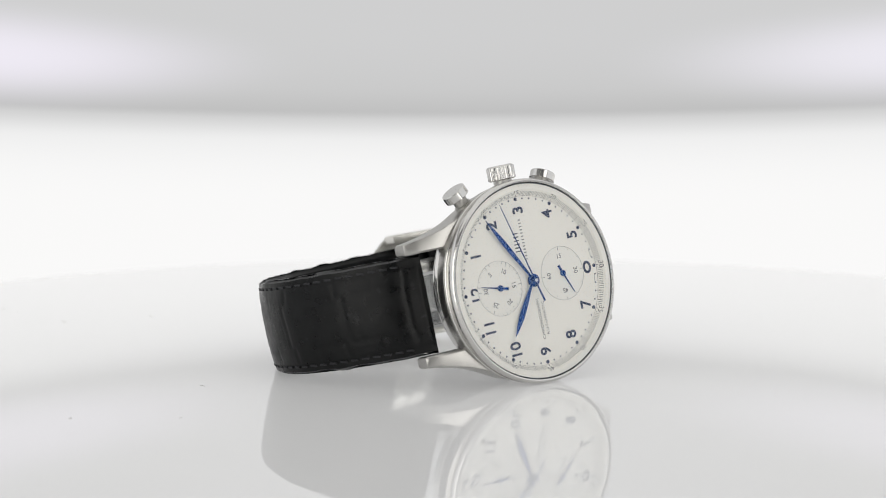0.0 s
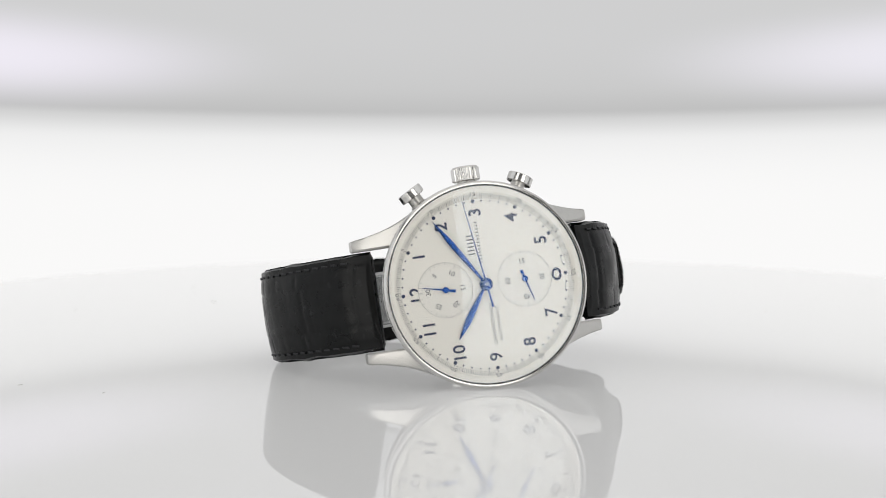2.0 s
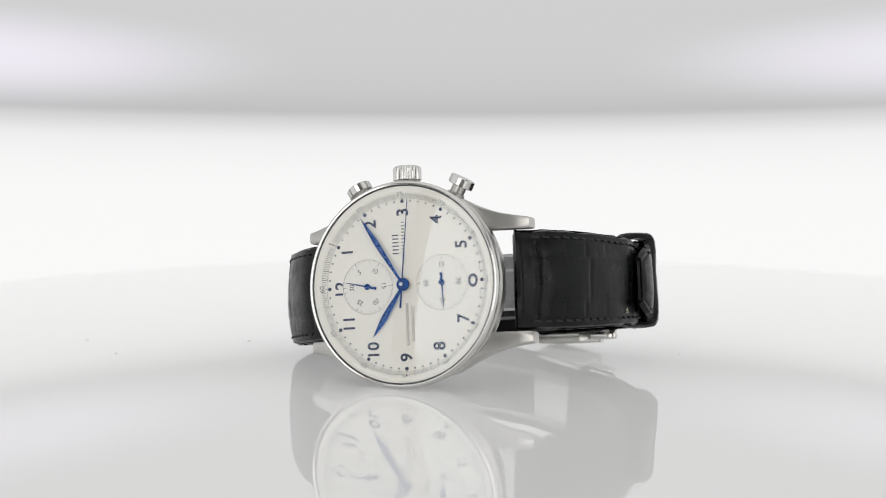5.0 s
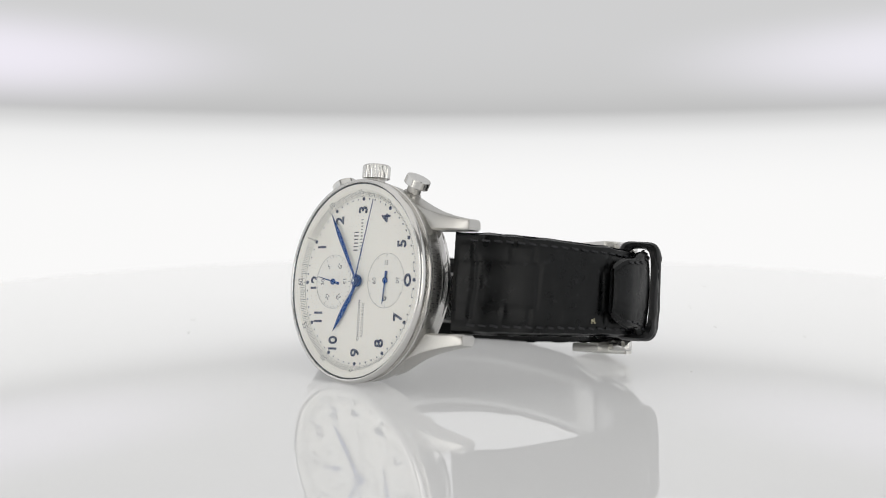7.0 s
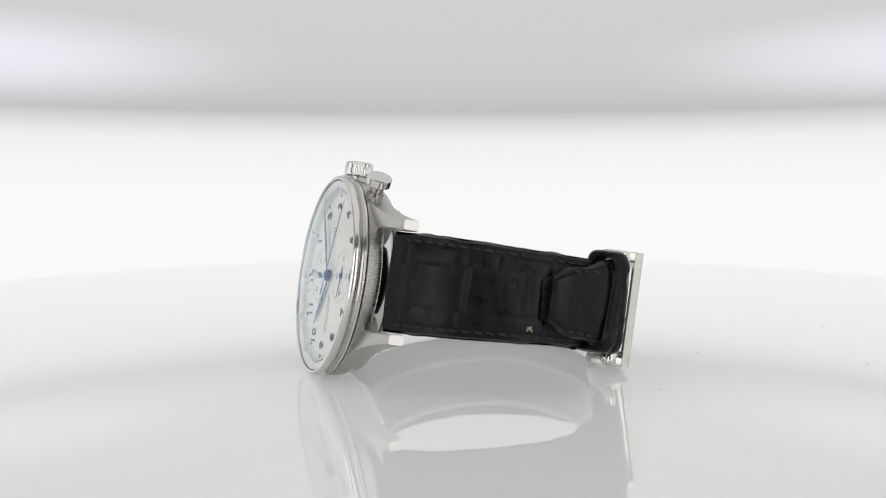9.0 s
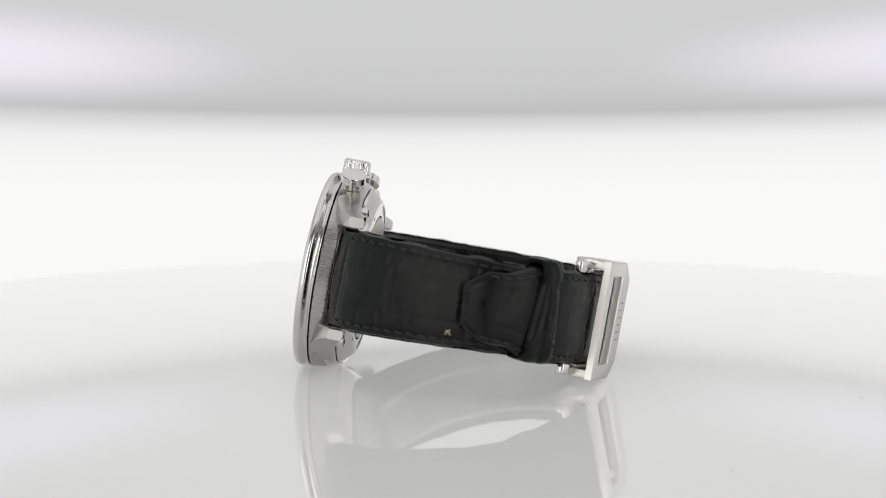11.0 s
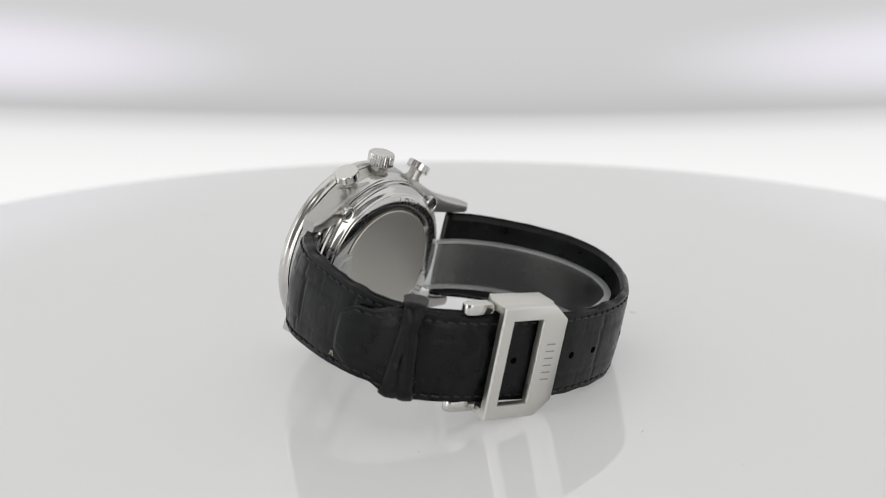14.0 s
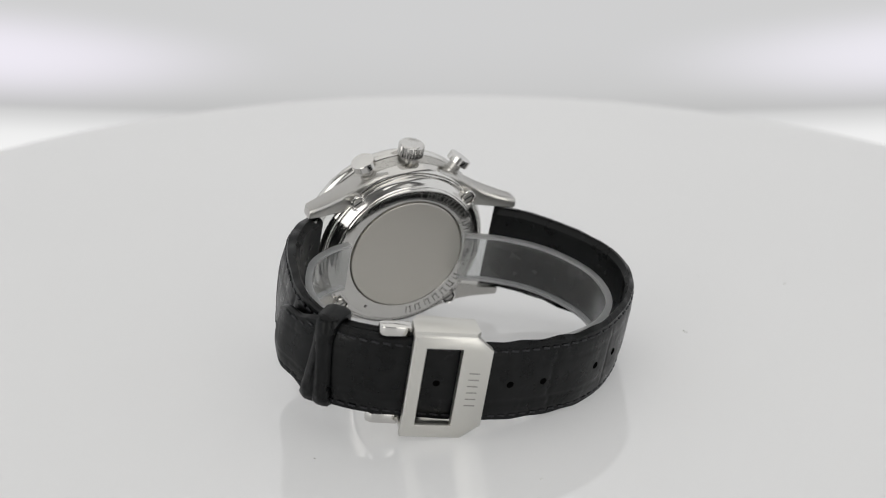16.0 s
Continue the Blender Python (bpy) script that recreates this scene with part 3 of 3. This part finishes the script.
def strap(name, path, width, thick, mat, label, rank, n=150, scales=1.0):
    """A padded leather piece along its outer face's path (x, y); width and thickness run with s from 0 to 1. Returns it and its frame function."""
    pts, total = resample(spline([(x, y, 0) for x, y in path]), n)
    rng = random.Random(rank)
    cross = []
    s = 4.0
    while s < total:
        cross.append((s, rng.uniform(-0.5, 0.5), rng.uniform(0.6, 1.0), [rng.uniform(-4.5, 4.5) for _ in range(3)]))
        s += rng.uniform(12.5, 17.5)
    bm = bmesh.new()
    rows = []
    outs = [-1 + 2 * j / 34 for j in range(35)]
    frames = []
    for i, p in enumerate(pts):
        t = (pts[min(i + 1, n - 1)] - pts[max(i - 1, 0)]).normalized()
        frames.append((p, t, Vector((t.y, -t.x, 0))))
    centre = Vector((0, 33, 0))
    for i, (p, t, nn) in enumerate(frames):
        if nn.dot(p - centre) < 0:
            nn = -nn
        frames[i] = (p, t, nn)
        f = i / (n - 1)
        s = f * total
        w, th = width(f), thick(f)
        zc = middle_z(p.y)
        end = min(1.0, s / 1.6 + 0.45) * (min(1.0, (total - s) / 1.4 + 0.4))
        row = []
        for v in outs:
            av = abs(v)
            dome = th * 0.30 * (1 - av ** 2.6)
            edge = -th * 0.42 * smoothstep(0.93, 1.0, av) ** 2
            groove = -0.16 * math.exp(-((av - 0.83) / 0.035) ** 2)
            bump = 0.0
            inside = 1 - smoothstep(0.70, 0.79, av)
            side = smoothstep(0.40, 0.5, av)
            wave = 0.35 * noise.noise(Vector((v * 2.5, s * 0.3, rank * 3.3)))
            for cs, wob, depth, folds in cross:
                d = s - cs - wob * math.sin(2.2 * v + cs) - 1.6 * side * math.sin(cs * 3.1) - wave
                bump -= 0.26 * depth * math.exp(-(d / 0.5) ** 2) * inside
                d2 = d - 6.8
                bump -= 0.11 * depth * math.exp(-(d2 / 0.45) ** 2) * inside * side
                for k, fold in enumerate(folds):
                    reach = math.exp(-((v - 0.35 * math.sin(cs + 2 * k)) / 0.38) ** 2)
                    bump -= 0.04 * math.exp(-((d - fold) / 0.4) ** 2) * reach * inside
            line = av - 0.47 - 0.035 * noise.noise(Vector((s * 0.25, 3.0 * (v > 0), rank + 9.0)))
            bump -= 0.15 * math.exp(-(line / 0.035) ** 2)
            bump += 0.28 * noise.noise(Vector((s * 0.14, v * 1.5, rank * 7.1))) + 0.02 * noise.noise(Vector((s * 0.9, v * 5.0, rank * 2.7)))
            z = zc + v * w / 2 + 0.40 * noise.noise(Vector((s * 0.22, 5.0 * (v > 0), rank))) * smoothstep(0.8, 1, av)
            o = p - nn * th * 0.30 + nn * (dome + edge + groove + bump * scales) * end
            row.append(bm.verts.new(Vector((o.x, o.y, z)) * K))
        for v in reversed(outs[::2]):
            av = abs(v)
            o = p - nn * (th * (0.5 + 0.5 * end) - th * 0.42 * smoothstep(0.9, 1.0, av) ** 2)
            row.append(bm.verts.new(Vector((o.x, o.y, zc + v * w / 2 * 0.995)) * K))
        rows.append(row)
    grid_faces(bm, rows, closed_v=True)
    bm.faces.new(rows[0])
    bm.faces.new(rows[-1])
    ob = piece(name, bm, mat, label)

    def at(f, v, lift=0.0):
        """A place on the outer face and its frame: along, across, out."""
        x = f * (n - 1)
        i = min(n - 2, int(x))
        p = frames[i][0].lerp(frames[i + 1][0], x - i)
        t, nn = frames[i][1], frames[i][2]
        th = thick(f)
        o = p - nn * th * 0.30 + nn * (th * 0.30 * (1 - abs(v) ** 2.6) + lift)
        return Vector((o.x, o.y, middle_z(p.y) + v * width(f) / 2)), t, nn
    return ob, at, total


def stitches(ob, at, total, f0, f1, step=2.35, v=0.83):
    for side in (-v, v):
        k = int((f1 - f0) * total / step)
        for i in range(k):
            f = f0 + (f1 - f0) * (i + 0.5) / k
            p, t, nn = at(f, side, -0.02)
            up = t.cross(nn)
            m = Matrix((t, up, nn)).transposed().to_4x4()
            m.translation = p * K
            part("stitch", box(0, 0, 0, 1.55, 0.42, 0.34, 0.12), THREAD, ob, matrix=m @ pose(0, 0, 0, 0, 0, 7))


def long_width(f):
    """Tapers from the case to the buckle, then to a blunt tip."""
    k = max(0.0, (f - 0.9) / 0.1)
    return (20.0 - 1.5 * smoothstep(0.05, 0.55, f)) * (1 - 0.22 * smoothstep(0.0, 0.45, k) - 0.30 * max(0.0, (k - 0.6) / 0.4) ** 1.8)


LONG_PATH = [(-21.5, 5.7), (-28.5, 9.6), (-36.0, 18.3), (-40.6, 29.0), (-38.6, 41.0), (-30.2, 52.2), (-17.6, 60.0), (-0.6, 61.9), (14.5, 58.9), (28.5, 53.6), (36.0, 46.5), (38.9, 39.0), (39.0, 33.4)]
SHORT_PATH = [(22.2, 4.9), (27.6, 9.0), (32.2, 16.2), (35.6, 29.0), (36.0, 38.6), (33.0, 46.2), (25.0, 52.0), (15.0, 55.6)]
LONG, long_at, long_len = strap("long_strap", LONG_PATH, long_width, lambda f: 4.2 - 1.9 * smoothstep(0.0, 0.35, f), LEATHER, "black embossed leather strap, long piece with holes", 3, n=420, scales=0.6)
SHORT, short_at, short_len = strap("short_strap", SHORT_PATH, lambda f: 19.9 - 2.4 * smoothstep(0.1, 0.7, f), lambda f: 4.2 - 1.7 * smoothstep(0.0, 0.6, f), LEATHER, "black embossed leather strap, short piece", 8, n=240, scales=1.0)
stitches(LONG, long_at, long_len, 0.03, 0.975)
stitches(SHORT, short_at, short_len, 0.04, 0.9)


def nearest_f(at, x):
    """Where along the strap's back run it reaches x."""
    best = min(range(300, 900), key=lambda k: abs(at(k / 1000, 0)[0].x - x) + (0 if at(k / 1000, 0)[0].y > 45 else 50))
    return best / 1000


for x in (-28.1, -21.7, -15.2, -8.0, -0.5, 14.3):
    p, t, nn = long_at(nearest_f(long_at, x), 0.0, 0.0)
    m = Matrix((t, t.cross(nn), nn)).transposed().to_4x4()
    m.translation = p * K
    # a black disc on the leather paints the hole's shade
    part("strap_hole", lathe([(0.001, -0.6), (0.7, -0.6), (0.74, 0.02), (0.66, 0.06), (0.001, 0.06)], 20, "z", closed=False), HOLE_SHADE, LONG, "black disc for the shade in a punched hole", m)


def keeper(f, lean, width, label, rank):
    """A leather loop round both strap pieces."""
    p, t, nn = short_at(f, 0.0, 0.0)
    bm = bmesh.new()
    rows = []
    zc = p.z + 0.75
    hw, out, inn = 9.7, 3.7 + 0.4 * (rank > 3), -3.6
    loop = []
    for k in range(96):
        a = 2 * math.pi * k / 96
        c, s = math.cos(a), math.sin(a)
        e = 0.42
        loop.append((math.copysign(abs(s) ** e, s) * hw, (out + inn) / 2 + math.copysign(abs(c) ** e, c) * (out - inn) / 2))
    for j in range(9):
        q = (j / 8 - 0.5) * width
        bulge = 0.75 * (1 - (2 * j / 8 - 1) ** 2)
        row = []
        for z, o in loop:
            rag = 0.30 * noise.noise(Vector((z * 0.35, j * 0.5, rank))) + 0.14 * noise.noise(Vector((z * 1.1, j * 0.9, rank + 3)))
            flare = 0.82 + 0.26 * (z / hw) ** 2
            c = p + t * (q * flare + lean * z + rag) + nn * (o + (bulge + rag) * (1 if o > 0 else -1))
            row.append(bm.verts.new(Vector((c.x, c.y, zc + z * (1 + 0.06 * bulge))) * K))
        rows.append(row)
    inner = []
    for row_j in (8, 0):
        q = (row_j / 8 - 0.5) * width
        row = []
        for z, o in loop:
            c = p + t * (q + lean * z) + nn * (o - (0.9 if o > 0 else -0.9))
            row.append(bm.verts.new(Vector((c.x, c.y, zc + z * 0.93)) * K))
        inner.append(row)
    grid_faces(bm, rows + inner, closed_u=True, closed_v=True)
    return piece("keeper", bm, LEATHER, label)


keeper(0.694, 0.09, 4.0, "wide black leather strap keeper", 2.0)
keeper(0.708, -0.09, 3.5, "folded black leather strap keeper, crossing", 5.0)
p, t, nn = short_at(0.455, -0.66, 0.06)
m = Matrix((t, t.cross(nn), nn)).transposed().to_4x4()
m.translation = p * K
for dx, dy, w in ((0, 0, 0.9), (0.5, 0.45, 0.5), (-0.35, 0.5, 0.4), (0.3, -0.4, 0.35)):
    part("scuff", box(dx, dy, 0, w, w * 0.6, 0.12, 0.05), SCUFF, SHORT, "pale scuffed spot", m)

# ---- folding buckle ----
along = Vector((-13.2, 3.4, 0)).normalized()
outw = Vector((3.4, 13.2, 0)).normalized()
BUCKLE_AT = WL @ Matrix.Translation(Vector((12.6, 60.3, 1.1)) * K) @ Matrix((along, Vector((0, 0, 1)), outw)).transposed().to_4x4()
BUCKLE_AT = BUCKLE_AT @ pose(0, 0, 0, 0, 0, 1.3)


def buckle_plate():
    """A chamfered frame with an oblong window, in its own space: x along the strap, y across, z out."""
    bm = bmesh.new()
    outer = [(-8.2, -11.6), (4.0, -11.6), (7.7, -8.4), (7.7, 9.0), (4.0, 12.1), (-8.2, 12.1)]
    inner = [(-5.5, -8.6), (1.6, -8.6), (1.6, -7.6), (1.6, 8.2), (1.6, 9.2), (-5.5, 9.2)]

    def ring(pts, z, d=0.0):
        c = [(x - math.copysign(d, x), y - math.copysign(d, y)) for x, y in pts]
        return [bm.verts.new(Vector((x, y, z)) * K) for x, y in c]
    rows = [ring(outer, -0.3), ring(outer, 1.0), ring(outer, 1.3, 0.3)]
    rows += [[bm.verts.new(Vector((x + (0.15 if x > 0 else -0.15), y + math.copysign(0.15, y), 1.3)) * K) for x, y in inner], ring(inner, 1.1), ring(inner, -0.3)]
    grid_faces(bm, rows, closed_u=True, closed_v=True)
    return bm


BUCKLE = part("buckle", buckle_plate(), BUCKLE_STEEL, WATCH, "satin steel folding buckle frame", BUCKLE_AT)
for sy in (-1, 1):
    part("buckle_flange", prism([(-8.0, 0.5), (3.8, 0.5), (5.2, -1.2), (4.8, -5.8), (-6.8, -6.6), (-8.0, -4.5)], -0.9, 0.9, 0.25), BUCKLE_STEEL, BUCKLE, "steel side of the buckle",
         pose(0, (0.25 + sy * 10.9) * K, 0) @ Matrix(((1, 0, 0, 0), (0, 0, 1, 0), (0, 1, 0, 0), (0, 0, 0, 1))))
    b = part("release_button", prism([(-14.6, -3.2), (-13.6, -2.4), (-8.2, -2.2), (-8.2, -5.0), (-13.2, -5.0), (-14.6, -4.4)], -1.15, 1.15, 0.4), POLISHED, BUCKLE, "polished steel release button",
             pose(0, (0.25 + sy * 10.2) * K, 0) @ Matrix(((1, 0, 0, 0), (0, 0, 1, 0), (0, 1, 0, 0), (0, 0, 0, 1))))
for i in range(6):
    part("maker_mark", box(4.65, -3.6 + i * 1.5, 1.303, 2.1, 0.3, 0.02), ENGRAVED, BUCKLE, "plain engraved bar", smooth=False)
part("buckle_spine", box(-1.0, -0.5, -4.4, 15.0, 12.0, 0.9, 0.3), POLISHED, BUCKLE, "polished steel folding blade")


# ---- clear plastic ring that keeps the strap in shape ----
def clear_ring():
    path = [(-12.0, 12.4), (-20.0, 14.8), (-28.2, 20.8), (-33.3, 31.0), (-32.2, 42.0), (-25.4, 50.6), (-14.0, 55.4), (0.0, 57.2), (12.0, 55.0), (22.0, 50.2), (29.5, 43.0), (31.0, 31.0), (27.0, 20.5), (21.0, 15.3), (15.5, 13.0)]
    pts, total = resample(spline([(x, y, 0) for x, y in path]), 120)
    frames = []
    for i, p in enumerate(pts):
        t = (pts[min(i + 1, 119)] - pts[max(i - 1, 0)]).normalized()
        nn = Vector((t.y, -t.x, 0))
        zc = middle_z(p.y) + 0.1
        frames.append((p, nn, zc))

    def band(z0, z1, half):
        bm = bmesh.new()
        rows = []
        ring = [(z0, -half), (z1, -half), (z1, half), (z0, half)]
        for p, nn, zc in frames:
            rows.append([bm.verts.new(Vector((p.x + nn.x * o, p.y + nn.y * o, zc + z)) * K) for z, o in ring])
        grid_faces(bm, rows, closed_v=True)
        bm.faces.new(rows[0])
        bm.faces.new(rows[-1])
        return bm
    root = tagged(new("plastic_ring"), "clear plastic ring holding the leather strap in shape", "display ring")
    part("clear_band", band(-5.1, 5.1, 0.65), CLEAR, root, "clear flexible plastic band", WL)
    part("cut_edge", band(-5.65, -5.1, 0.7), CLEAR_EDGE, root, "cloudy cut edge", WL)
    part("cut_edge", band(5.1, 5.65, 0.7), CLEAR_EDGE, root, "cloudy cut edge", WL)
    return root


RING = clear_ring()


def motions():
    """The turntable with all on it turns twelve degrees a second; two of the watch's pointers run; the backdrop swings with the lens arm."""
    times = [k * 0.5 for k in range(33)]
    turn = [(t, pose(0, 0, 0, 0, 0, 35.55 - 12.0 * t)) for t in times]
    for thing in (TURNTABLE, WATCH, RING):
        walk(thing, turn)
    walk(SWEEP, [(t, WL @ on_face(0, 0, 0, 72.5 + 4.65 * t)) for t in times])
    walk(SMALL_SECOND, [(t, WL @ on_face(0, -8.15, 0, 244.0 + 4.65 * t)) for t in times])
    rows = []
    for t, e in ARM:
        m = arm(e)
        m.translation = m @ Vector((0, 0, -REACH))
        rows.append((t, m))
    walk(BACKDROP, rows)


motions()
